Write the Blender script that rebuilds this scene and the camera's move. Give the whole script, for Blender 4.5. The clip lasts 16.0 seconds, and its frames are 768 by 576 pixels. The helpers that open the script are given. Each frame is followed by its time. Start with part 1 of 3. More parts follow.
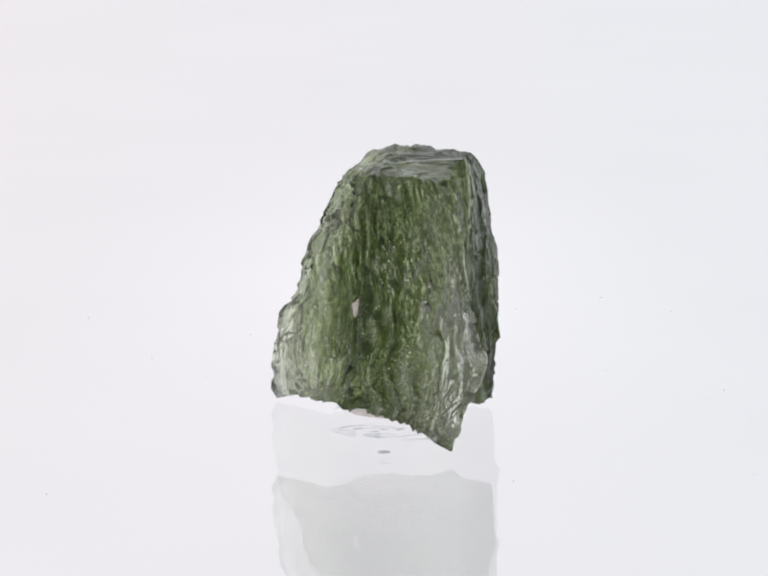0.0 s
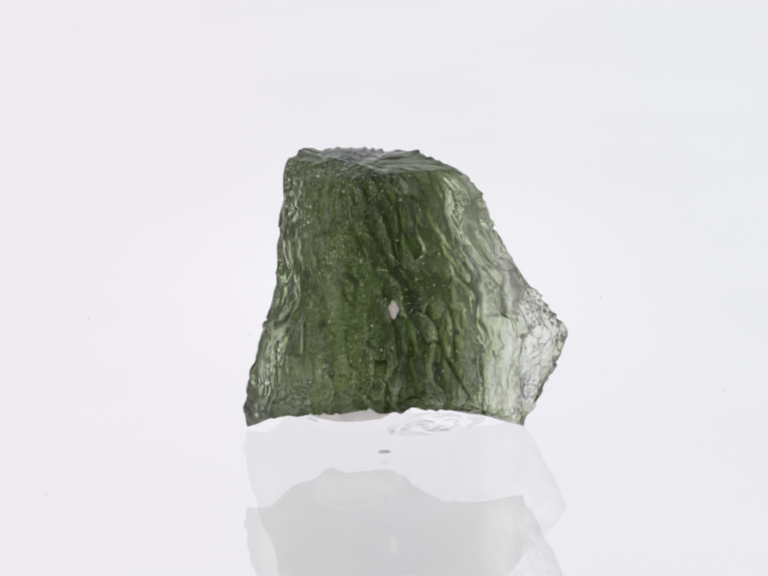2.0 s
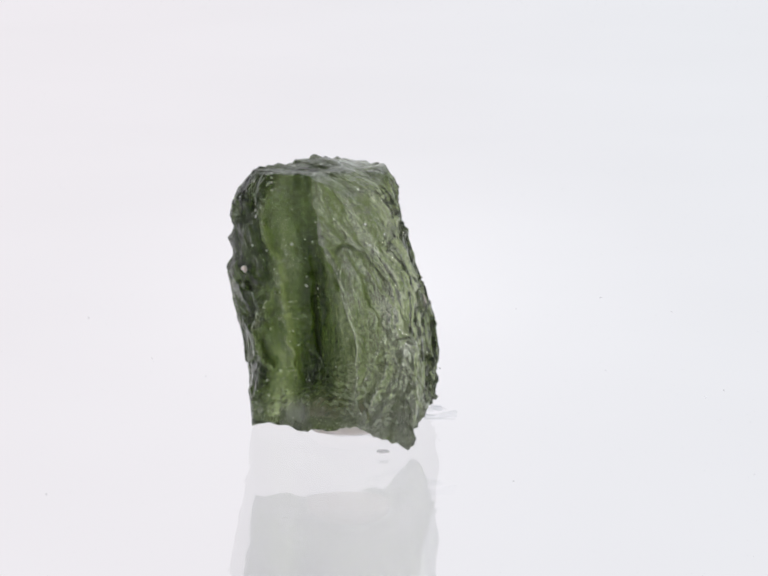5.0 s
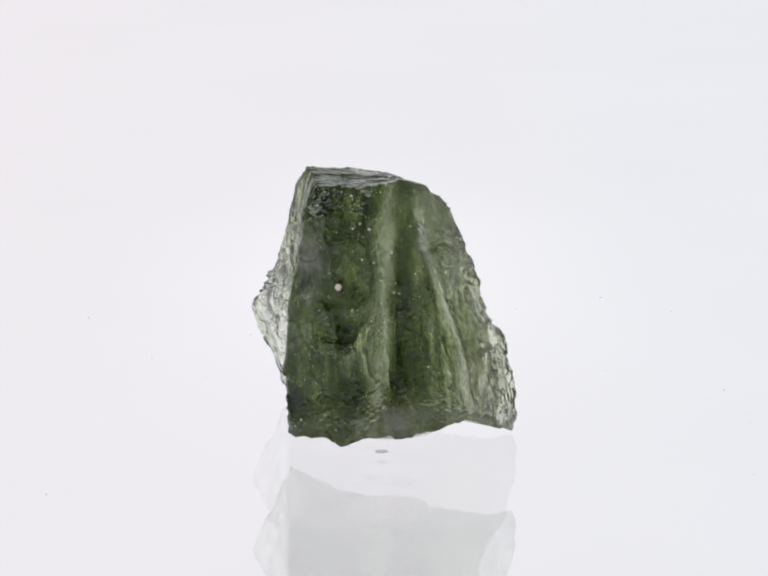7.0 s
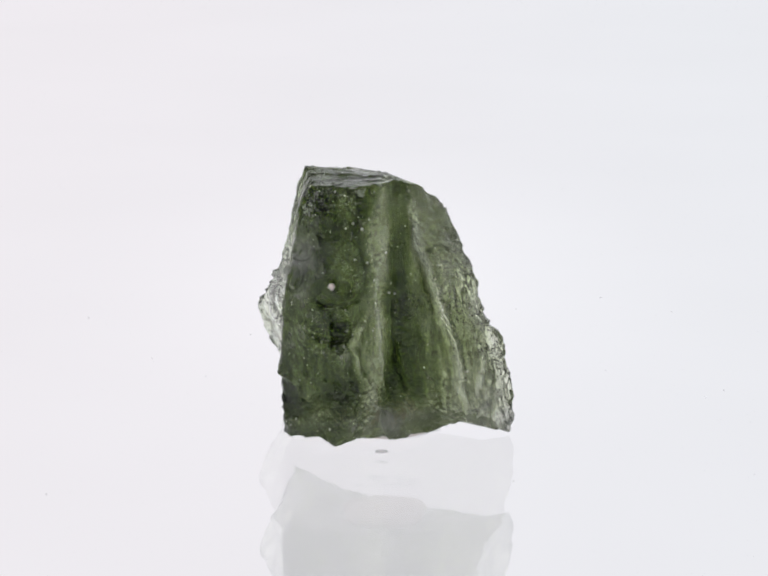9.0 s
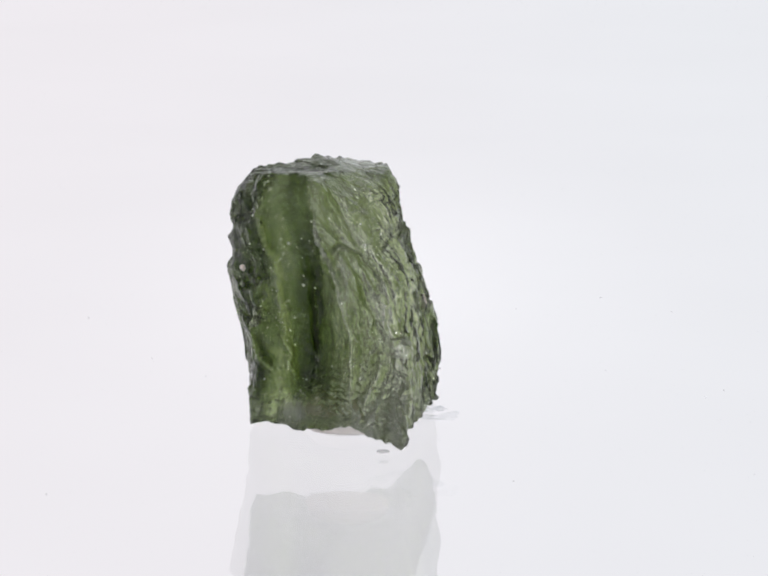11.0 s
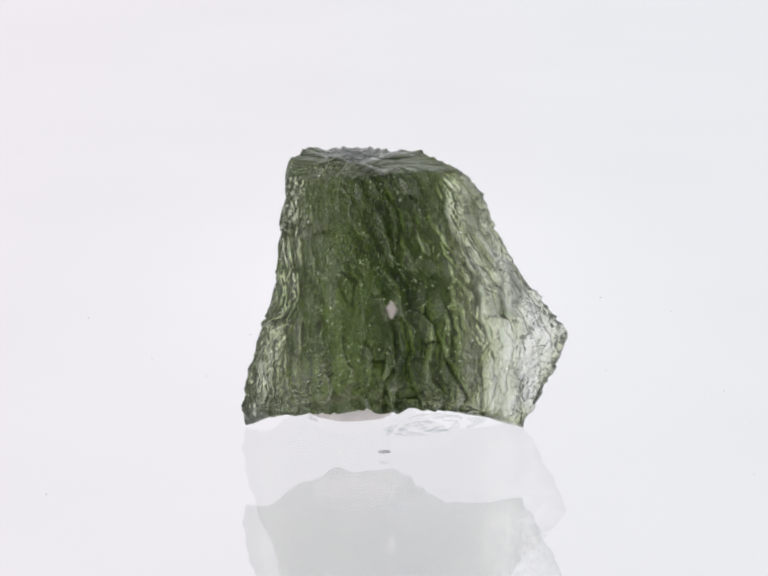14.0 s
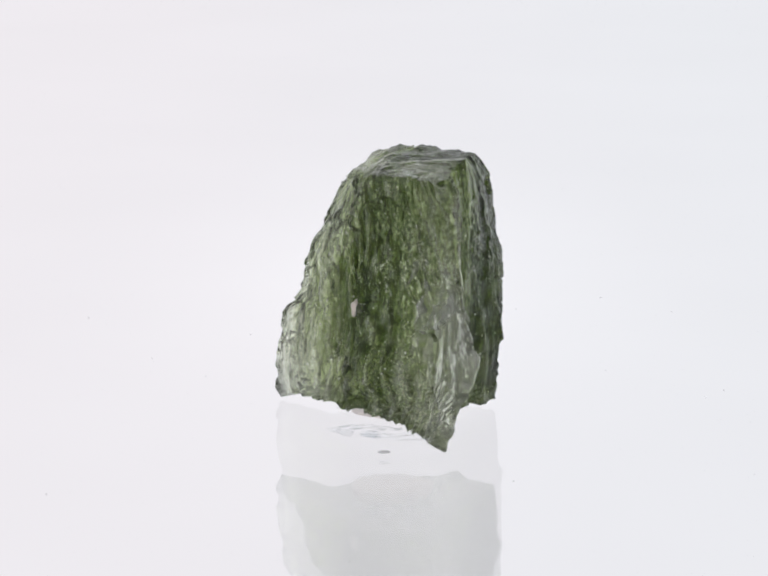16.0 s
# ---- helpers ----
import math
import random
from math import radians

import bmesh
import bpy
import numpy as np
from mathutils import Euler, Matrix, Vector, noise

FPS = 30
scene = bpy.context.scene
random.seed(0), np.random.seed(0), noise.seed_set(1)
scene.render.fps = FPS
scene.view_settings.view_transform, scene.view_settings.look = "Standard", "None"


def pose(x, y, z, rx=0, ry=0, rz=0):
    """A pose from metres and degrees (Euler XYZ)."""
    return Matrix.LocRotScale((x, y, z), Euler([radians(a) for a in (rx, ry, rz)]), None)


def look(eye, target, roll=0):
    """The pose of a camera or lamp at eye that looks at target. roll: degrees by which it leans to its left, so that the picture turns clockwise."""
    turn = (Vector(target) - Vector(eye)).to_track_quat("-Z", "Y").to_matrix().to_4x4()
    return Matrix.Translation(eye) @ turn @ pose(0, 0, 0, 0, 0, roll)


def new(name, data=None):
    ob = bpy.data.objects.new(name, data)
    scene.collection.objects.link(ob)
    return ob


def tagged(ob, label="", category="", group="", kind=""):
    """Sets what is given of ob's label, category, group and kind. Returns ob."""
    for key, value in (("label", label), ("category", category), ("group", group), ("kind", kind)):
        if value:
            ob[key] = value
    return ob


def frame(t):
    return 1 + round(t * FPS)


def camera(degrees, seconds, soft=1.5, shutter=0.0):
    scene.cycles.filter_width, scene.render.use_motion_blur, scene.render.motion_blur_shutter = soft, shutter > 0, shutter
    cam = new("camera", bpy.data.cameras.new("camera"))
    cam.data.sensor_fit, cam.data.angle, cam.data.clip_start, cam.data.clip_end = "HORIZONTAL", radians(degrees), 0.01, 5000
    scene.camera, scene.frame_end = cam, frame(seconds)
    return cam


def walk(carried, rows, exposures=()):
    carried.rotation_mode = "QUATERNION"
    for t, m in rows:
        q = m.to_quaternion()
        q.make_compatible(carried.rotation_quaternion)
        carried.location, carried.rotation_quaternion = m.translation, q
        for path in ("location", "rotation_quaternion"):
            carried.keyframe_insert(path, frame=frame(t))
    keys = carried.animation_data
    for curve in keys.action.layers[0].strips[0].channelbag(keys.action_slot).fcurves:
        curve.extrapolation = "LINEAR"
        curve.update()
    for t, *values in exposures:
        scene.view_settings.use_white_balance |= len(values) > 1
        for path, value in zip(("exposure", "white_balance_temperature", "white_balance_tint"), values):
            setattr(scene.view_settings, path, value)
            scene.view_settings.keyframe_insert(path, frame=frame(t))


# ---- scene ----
import itertools

from mathutils import bvhtree

# ---- camera: a long lens on a tripod, it stands still ----
cam = camera(12.0, 16.0, soft=2.1)
EYE = (0.00011, -0.34, 0.07973)
STAND = pose(*EYE, 90 - 11.14, 0.0, 0)
walk(cam, [(0, STAND), (16, STAND)])

MM = 0.001
RATE = 27.8          # degrees a second; the turn reverses halfway
TURNING = 7.95


def turn_at(t):
    return RATE * (t if t < TURNING else 2 * TURNING - t)


# ---- light: a white tent, brighter behind the stone than on the side of the camera ----
world = bpy.data.worlds.new("world")
scene.world = world
world.use_nodes = True
world.node_tree.nodes["Background"].inputs[0].default_value = (0.86, 0.88, 0.92, 1)
world.node_tree.nodes["Background"].inputs[1].default_value = 0.16


def softbox(name, place, target, size, watts):
    """A small diffused lamp over the stone."""
    data = bpy.data.lights.new(name, "AREA")
    data.shape, data.size, data.energy = "DISK", size, watts
    ob = new(name, data)
    ob.matrix_world = look(place, target)
    return ob


softbox("softbox", (-0.16, -0.18, 0.34), (0, 0, 0.012), 0.24, 0.55)
softbox("softbox", (0.20, -0.06, 0.32), (0, 0, 0.012), 0.05, 0.14)


# ---- materials ----
def material(name):
    m = bpy.data.materials.new(name)
    m.use_nodes = True
    nt = m.node_tree
    nt.nodes.clear()
    return m, nt, nt.nodes.new("ShaderNodeOutputMaterial")


def node(nt, kind, values=None, **attrs):
    n = nt.nodes.new("ShaderNode" + kind)
    for k, v in attrs.items():
        setattr(n, k, v)
    for k, v in (values or {}).items():
        n.inputs[k].default_value = v
    return n


def make_tent():
    """White cloth made to glow by itself: a soft warm-to-cool drift and a mild halo behind the stone are painted into
    its emission.
    """
    m, nt, out = material("glowing_white_cloth")
    L = nt.links.new
    co = node(nt, "TexCoord")
    drift = node(nt, "Mapping", {"Location": (0.5, 0.0, 0.0), "Scale": (9.0, 0.0, 0.0)})
    L(co.outputs["Object"], drift.inputs["Vector"])
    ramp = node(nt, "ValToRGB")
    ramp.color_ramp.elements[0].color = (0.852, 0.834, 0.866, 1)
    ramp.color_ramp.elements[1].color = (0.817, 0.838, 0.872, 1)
    sep = node(nt, "SeparateXYZ")
    L(drift.outputs[0], sep.inputs[0])
    L(sep.outputs[0], ramp.inputs[0])
    halo = node(nt, "Mapping", {"Location": (0.0, -0.63, 0.0), "Scale": (19.0, 7.0, 0.0)})
    L(co.outputs["Object"], halo.inputs["Vector"])
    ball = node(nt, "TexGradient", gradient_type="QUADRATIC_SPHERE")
    L(halo.outputs[0], ball.inputs["Vector"])
    cloud = node(nt, "TexNoise", {"Scale": 22.0, "Detail": 2.0})
    L(co.outputs["Object"], cloud.inputs["Vector"])
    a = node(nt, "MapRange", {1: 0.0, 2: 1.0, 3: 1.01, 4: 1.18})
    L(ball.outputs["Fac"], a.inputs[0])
    b = node(nt, "MapRange", {1: 0.3, 2: 0.7, 3: 0.99, 4: 1.01})
    L(cloud.outputs[0], b.inputs[0])
    c = node(nt, "Math", operation="MULTIPLY")
    L(a.outputs[0], c.inputs[0])
    L(b.outputs[0], c.inputs[1])
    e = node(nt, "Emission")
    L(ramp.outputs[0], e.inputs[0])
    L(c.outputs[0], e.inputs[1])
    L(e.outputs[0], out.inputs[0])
    return m


def make_acrylic(name, share, tint=(1, 1, 1, 1)):
    m, nt, out = material(name)
    mix = node(nt, "MixShader", {0: share})
    a = node(nt, "BsdfTransparent", {0: (1, 1, 1, 1)})
    b = node(nt, "BsdfGlossy", {0: tint, "Roughness": 0.012})
    nt.links.new(a.outputs[0], mix.inputs[1])
    nt.links.new(b.outputs[0], mix.inputs[2])
    nt.links.new(mix.outputs[0], out.inputs[0])
    return m


def make_stone():
    m, nt, out = material("green_natural_glass")
    L = nt.links.new

    def ramp(source, *values):
        r = node(nt, "MapRange", dict(zip((1, 2, 3, 4), values)))
        L(source, r.inputs[0])
        return r.outputs[0]

    def maths(kind, a, b):
        n = node(nt, "Math", operation=kind)
        for k, v in enumerate((a, b)):
            if isinstance(v, float):
                n.inputs[k].default_value = v
            else:
                L(v, n.inputs[k])
        return n.outputs[0]

    def stretched(*scale):
        n = node(nt, "Mapping", {"Scale": scale})
        L(geo.outputs["Object"], n.inputs["Vector"])
        return n.outputs[0]

    def clouds(vector, **values):
        n = node(nt, "TexNoise", values)
        L(vector, n.inputs["Vector"])
        return n.outputs[0]

    def bump(height, strength, distance, below=None):
        n = node(nt, "Bump", {"Strength": strength, "Distance": distance})
        L(height, n.inputs["Height"])
        if below:
            L(below, n.inputs["Normal"])
        return n.outputs[0]

    geo = node(nt, "TexCoord")
    plain = geo.outputs["Object"]
    tall = stretched(1.0, 1.0, 0.35)
    flow = stretched(1.0, 1.0, 0.14)
    crest = node(nt, "Attribute", attribute_name="crest").outputs["Fac"]
    crease = node(nt, "Attribute", attribute_name="crease").outputs["Fac"]
    # light lost on the way through the glass: an exponential of its depth, part of it at each face
    depth = node(nt, "Attribute", attribute_name="glass_depth").outputs["Fac"]
    tone = maths("ADD", clouds(plain, Scale=300.0, Detail=4.0), clouds(flow, Scale=900.0, Detail=3.0, Distortion=0.4))
    lost = maths("MULTIPLY", depth, ramp(tone, 0.7, 1.3, 0.78, 1.22))
    col = node(nt, "CombineColor")
    for k, loss in enumerate(LOSS):
        L(maths("EXPONENT", maths("MULTIPLY", lost, -loss), 0.0), col.inputs[k])
    # fine pits and grain, rougher in patches
    grain = clouds(tall, Scale=4200.0, Detail=4.0, Roughness=0.7)
    sand = node(nt, "TexVoronoi", {"Scale": 2300.0})
    L(plain, sand.inputs["Vector"])
    coarse = ramp(clouds(plain, Scale=170.0, Detail=3.0), 0.42, 0.60, 0.0, 1.0)
    pitted = maths("MULTIPLY", sand.outputs["Distance"], coarse)
    relief_low = bump(grain, 0.30, 0.00009)
    relief_fine = bump(pitted, 0.85, 0.00024, relief_low)
    glass = node(nt, "BsdfPrincipled", {"IOR": 1.49, "Transmission Weight": 1.0})
    L(ramp(coarse, 0.0, 1.0, 0.09, 0.20), glass.inputs["Roughness"])
    L(col.outputs[0], glass.inputs["Base Color"])
    L(relief_fine, glass.inputs["Normal"])
    # a fine frosted skin on crests and chips, and on the painted sheen
    frost = node(nt, "BsdfPrincipled", {"Base Color": (0.33, 0.34, 0.31, 1), "Roughness": 0.36, "IOR": 1.49})
    L(bump(grain, 0.8, 0.00014, relief_fine), frost.inputs["Normal"])
    patch = clouds(tall, Scale=420.0, Detail=6.0, Roughness=0.7)
    frosting = maths("ADD", maths("MULTIPLY", crest, 0.24), patch)
    mix = node(nt, "MixShader")
    L(ramp(frosting, 0.57, 0.95, 0.0, 0.6), mix.inputs[0])
    L(glass.outputs[0], mix.inputs[1])
    L(frost.outputs[0], mix.inputs[2])
    # dark creases: their shade and refraction painted in as colour, along with dirt
    soil_shade = node(nt, "BsdfDiffuse", {0: (0.022, 0.026, 0.014, 1)})
    soil_shaded = node(nt, "MixShader")
    L(maths("MULTIPLY", ramp(crease, 0.30, 1.0, 0.0, 0.78), ramp(clouds(plain, Scale=600.0, Detail=3.0), 0.35, 0.6, 0.55, 1.0)), soil_shaded.inputs[0])
    L(mix.outputs[0], soil_shaded.inputs[1])
    L(soil_shade.outputs[0], soil_shaded.inputs[2])
    # white specks: loose dust caught in the pits, and painted glints of small dents
    grains = []
    for scale, least in ((1500.0, 0.80), (3300.0, 0.86)):
        cell = node(nt, "TexVoronoi", {"Scale": scale})
        L(plain, cell.inputs["Vector"])
        pick = node(nt, "SeparateColor")
        L(cell.outputs["Color"], pick.inputs[0])
        small = maths("LESS_THAN", cell.outputs["Distance"], ramp(pick.outputs[1], 0.0, 1.0, 0.02, 0.19))
        grains.append(maths("MULTIPLY", small, maths("GREATER_THAN", pick.outputs[0], least)))
    dust_glints = maths("MULTIPLY", maths("MAXIMUM", *grains), ramp(clouds(plain, Scale=200.0, Detail=2.0), 0.4, 0.6, 0.25, 0.8))
    white = node(nt, "BsdfDiffuse", {0: (0.72, 0.72, 0.68, 1)})
    glint_dusted = node(nt, "MixShader")
    L(dust_glints, glint_dusted.inputs[0])
    L(soil_shaded.outputs[0], glint_dusted.inputs[1])
    L(white.outputs[0], glint_dusted.inputs[2])
    L(glint_dusted.outputs[0], out.inputs[0])
    return m


LOSS = (0.216, 0.184, 0.312)     # share of red, green and blue lost a millimetre
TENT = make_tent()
ACRYLIC_TOP = make_acrylic("acrylic_top_face", 0.12)
ACRYLIC_FOOT = make_acrylic("acrylic_lower_face", 0.25, (1.0, 0.943, 0.966, 1))


def make_plain(name, colour, rough, clear=0.0):
    """Putty, gel, dust: a rough body with some grain, let through by the share clear."""
    m, nt, out = material(name)
    L = nt.links.new
    co = node(nt, "TexCoord")
    n1 = node(nt, "TexNoise", {"Scale": 900.0, "Detail": 4.0})
    L(co.outputs["Object"], n1.inputs["Vector"])
    r = node(nt, "ValToRGB")
    r.color_ramp.elements[0].position, r.color_ramp.elements[1].position = 0.3, 0.7
    r.color_ramp.elements[0].color = (*[c * 0.85 for c in colour], 1)
    r.color_ramp.elements[1].color = (*[min(1, c * 1.1) for c in colour], 1)
    L(n1.outputs[0], r.inputs[0])
    p = node(nt, "BsdfPrincipled", {"Roughness": rough, "IOR": 1.45})
    L(r.outputs[0], p.inputs["Base Color"])
    bump = node(nt, "Bump", {"Strength": 0.3, "Distance": 0.0001})
    L(n1.outputs[0], bump.inputs["Height"])
    L(bump.outputs[0], p.inputs["Normal"])
    if clear:
        t = node(nt, "BsdfTransparent")
        mix = node(nt, "MixShader", {0: 1 - clear})
        L(t.outputs[0], mix.inputs[1])
        L(p.outputs[0], mix.inputs[2])
        L(mix.outputs[0], out.inputs[0])
    else:
        L(p.outputs[0], out.inputs[0])
    return m


PUTTY = make_plain("pinkish_putty", (0.88, 0.76, 0.71), 0.5, 0.5)
GEL = make_plain("bluish_clear_gel", (0.42, 0.58, 0.78), 0.3, 0.86)
MARK = make_plain("grey_ink", (0.40, 0.40, 0.42), 0.6, 0.5)
DUST = make_plain("pale_grey_dust", (0.75, 0.75, 0.77), 0.8, 0.7)
CHALK = make_plain("pinkish_white_crust", (0.74, 0.66, 0.60), 0.8)
STONE = make_stone()


def part(name, bm, mat, parent=None, label=""):
    me = bpy.data.meshes.new(name)
    bm.to_mesh(me)
    bm.free()
    me.materials.append(mat)
    ob = new(name, me)
    ob.parent = parent
    if label:
        ob["label"] = label
    return ob


# ---- setting ----
def backdrop():
    bm = bmesh.new()
    low = -0.0038
    prof = [(-0.45, low), (0.5, low)] + [(0.5 + 0.4 * math.sin(a), low + 0.4 - 0.4 * math.cos(a)) for a in [i * math.pi / 24 for i in range(1, 13)]] + [(0.9, 1.2)]
    rows = [[bm.verts.new((x, y, z)) for y, z in prof] for x in (-1.2, 1.2)]
    for i in range(len(prof) - 1):
        bm.faces.new((rows[0][i], rows[1][i], rows[1][i + 1], rows[0][i + 1]))
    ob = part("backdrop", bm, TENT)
    return tagged(ob, "seamless white cloth sweep behind and below the stone, glow painted in", "backdrop", kind="structure")


backdrop()

# ---- the stone: rails up its edges, from the foot to the top, in millimetres ----
LEFT_WING = [(-10.2, 8.4, 0.25), (-10.8, 8.3, 2.0), (-10.7, 7.8, 5), (-10.3, 7.1, 7.5), (-9.9, 6.7, 9.3), (-8, 6.3, 11.3), (-7.4, 6.2, 15), (-5.6, 7.2, 18), (-4.5, 7.5, 21), (-2.9, 8.6, 22.9)]
FRONT_A = [(-5.2, 0.5, 1.6), (-4.5, 0.9, 10), (-4.4, 1.2, 14), (-3.7, 2.3, 18), (-2.6, 3.2, 22.9)]
FRONT_B = [(-2.2, -4, 1.5), (-2.1, -4.5, 6), (-1.2, -4.8, 9), (-0.6, -3.6, 13), (-0.2, -2, 17), (-0.2, -0.8, 24)]
FRONT_C = [(2.4, -8.8, 1.4), (2.6, -8.5, 8), (3.2, -8, 12), (3, -5.2, 16.5), (3.2, -4.4, 19), (3, -3.3, 24)]
RIGHT_WING = [(5.8, -11.6, -0.2), (6.7, -12.6, 2), (7.6, -13.6, 4.5), (8.6, -14.3, 6.8), (9.2, -14.8, 8.4), (8.8, -14, 10.2), (7.9, -11.5, 13), (7.3, -9.1, 16), (6.9, -7.6, 19), (6.3, -6.3, 22), (5.8, -4.9, 24)]
HOLLOW_A = [(4.9, -6.6, 1.2), (5.3, -6.4, 8), (5.9, -5.6, 13), (6.5, -4.2, 18), (6.6, -2.6, 24.5)]
HOLLOW_B = [(6.7, 0.3, 0.9), (6.8, 0.4, 8), (7.3, 0.8, 16), (7.9, 1.3, 21), (8.2, 1.5, 24.9)]
RIDGE_A = [(10.6, 5.8, 0.1), (10.8, 6.3, 3), (11, 7, 7), (10.9, 8.4, 11), (10.9, 9.6, 15), (10.2, 10.5, 19), (9.6, 9.9, 22), (8.8, 9, 24.4)]
RIDGE_B = [(6.2, 11, 0.35), (5.8, 11.7, 3), (5, 11.9, 7), (4.8, 11.8, 11), (5, 11.8, 15), (5, 12.2, 19), (4.5, 12.3, 22), (4, 12.0, 24.8)]
BACK_A = [(1.6, 10.5, 0.35), (1, 8.8, 6), (0.6, 8.2, 11), (0.6, 8.9, 16), (1, 9.8, 20), (1.3, 10.4, 24.8)]
BACK_B = [(-5.6, 9.8, 1.5), (-5.7, 9.2, 6), (-5.2, 8.5, 10), (-4.2, 8.8, 15), (-2, 9.6, 19.6), (-0.9, 10.2, 24.4)]
RAILS = [LEFT_WING, FRONT_A, FRONT_B, FRONT_C, RIGHT_WING, HOLLOW_A, HOLLOW_B, RIDGE_A, RIDGE_B, BACK_A, BACK_B]


def rail_points(keys, n):
    k = np.array(keys, float)
    v = (k[:, 2] - k[0, 2]) / (k[-1, 2] - k[0, 2])
    u = np.linspace(0, 1, n)
    return np.stack([np.interp(u, v, k[:, i]) for i in range(3)], 1)


def blur(g, axis, reach, wrap):
    """Rounds corners: a short running mean along one axis of the grid."""
    out = np.zeros_like(g)
    for d in range(-reach, reach + 1):
        if wrap:
            out += np.roll(g, d, axis)
        else:
            idx = np.clip(np.arange(g.shape[axis]) + d, 0, g.shape[axis] - 1)
            out += np.take(g, idx, axis)
    return out / (2 * reach + 1)


def lattice(p, seed):
    """Smooth random hills, one a unit, between -1 and 1."""
    table = np.random.default_rng(seed).uniform(-1, 1, (32, 32, 32))
    base = np.floor(p).astype(int)
    f = p - base
    f = f * f * (3 - 2 * f)
    out = np.zeros(p.shape[:-1])
    for k in itertools.product((0, 1), repeat=3):
        w = np.ones(p.shape[:-1])
        for i in range(3):
            w = w * (f[..., i] if k[i] else 1 - f[..., i])
        q = (base + np.array(k)) % 32
        out += w * table[q[..., 0], q[..., 1], q[..., 2]]
    return out


def scales(u, v, around, seed):
    """Cells on the unrolled skin: distance to the nearest centre, gap to the next cell, the way from the centre, a random level a cell."""
    rng = np.random.default_rng(seed)
    jitter, level = rng.uniform(0.1, 0.9, (around, 64, 2)), rng.uniform(-1, 1, (around, 64))
    iu, iv = np.floor(u).astype(int), np.floor(v).astype(int)
    near = np.full(u.shape, 9.0)
    second = near.copy()
    dx, dy, high = np.zeros(u.shape), np.zeros(u.shape), np.zeros(u.shape)
    for a, b in itertools.product((-1, 0, 1), (-1, 0, 1)):
        ku, kv = (iu + a) % around, (iv + b) % 64
        x, y = u - (iu + a) - jitter[ku, kv, 0], v - (iv + b) - jitter[ku, kv, 1]
        d = np.hypot(x, y)
        closer = d < near
        second = np.where(closer, near, np.minimum(second, d))
        dx, dy, high = np.where(closer, x, dx), np.where(closer, y, dy), np.where(closer, level[ku, kv], high)
        near = np.minimum(near, d)
    return near, second - near, dx, dy, high


def smooth(x, lo, hi):
    x = np.clip((x - lo) / (hi - lo), 0, 1)
    return x * x * (3 - 2 * x)


def line_distance(g, out, keys):
    """Distance of each skin point from a stroke drawn on the skin, the side of the stroke that it lies on, and how far along."""
    k = np.array(keys, float)
    best, side, along = np.full(g.shape[:2], 99.0), np.zeros(g.shape[:2]), np.zeros(g.shape[:2])
    box = (np.abs(g - k.mean(0)).max(2) < np.ptp(k, axis=0).max() / 2 + 4)
    p, n = g[box], np.concatenate([out[box], np.zeros((box.sum(), 1))], 1)
    b_, s_, a_ = best[box], side[box], along[box]
    for i, (a, b) in enumerate(zip(k, k[1:])):
        ab = b - a
        t = np.clip(((p - a) @ ab) / (ab @ ab), 0, 1)
        r = p - a - t[:, None] * ab
        off = (r * n).sum(1)
        r = r - off[:, None] * n
        d = np.linalg.norm(r, axis=1) + np.maximum(0, np.abs(off) - 1.6)
        hit = d < b_
        b_ = np.where(hit, d, b_)
        s_ = np.where(hit, np.sign((np.cross(ab, r) * n).sum(1)), s_)
        a_ = np.where(hit, (i + t) / (len(k) - 1), a_)
    best[box], side[box], along[box] = b_, s_, a_
    return best, side, along


# strokes on the skin, in millimetres
FURROWS = []
RIBS = []
CUPS = []
STREAKS = []


def furrow(wide, deep, *keys, ledge=0.0, soil_shade=0.95):
    """A crease; ledge lifts the skin on one side of it, as where one scale laps over the next."""
    FURROWS.append((wide, deep, ledge, soil_shade, keys))


def rib(wide, high, *keys):
    RIBS.append((wide, high, keys))


def cup(place, across, tall, deep):
    CUPS.append((place, across, tall, deep))


def streak(wide, *keys):
    """A bruised white line in the skin."""
    STREAKS.append((wide, keys))


# the shell between the two wings
furrow(0.22, 0.45, (-0.7, -0.5, 22.5), (-0.3, -1.6, 20.9), (0.0, -1.9, 18.8), (-0.4, -1.9, 17.0), (-0.9, -2.7, 15.0), ledge=0.35)
furrow(0.20, 0.42, (1.3, -3.0, 19.9), (0.9, -2.9, 18.7), (1.0, -3.4, 17.0), (0.8, -3.8, 15.9), ledge=0.35)
furrow(0.34, 0.55, (3.8, -4.6, 21.4), (3.6, -4.8, 19.9), (3.4, -5.4, 17.9), (4.0, -6.8, 16.6), (4.2, -8.0, 14.3), (3.6, -8.5, 11.7), (3.2, -8.7, 9.9), ledge=0.5)
furrow(0.26, 0.5, (6.2, -9.9, 13.5), (5.2, -9.9, 12.4), (5.5, -10.5, 10.6), (5.3, -11.0, 10.3), ledge=0.3, soil_shade=0.7)
furrow(0.26, 0.42, (-6.2, 6.9, 17.4), (-5.2, 5.2, 17.9), (-4.4, 3.7, 18.3), (-3.9, 2.1, 18.5), ledge=0.45, soil_shade=0.62)
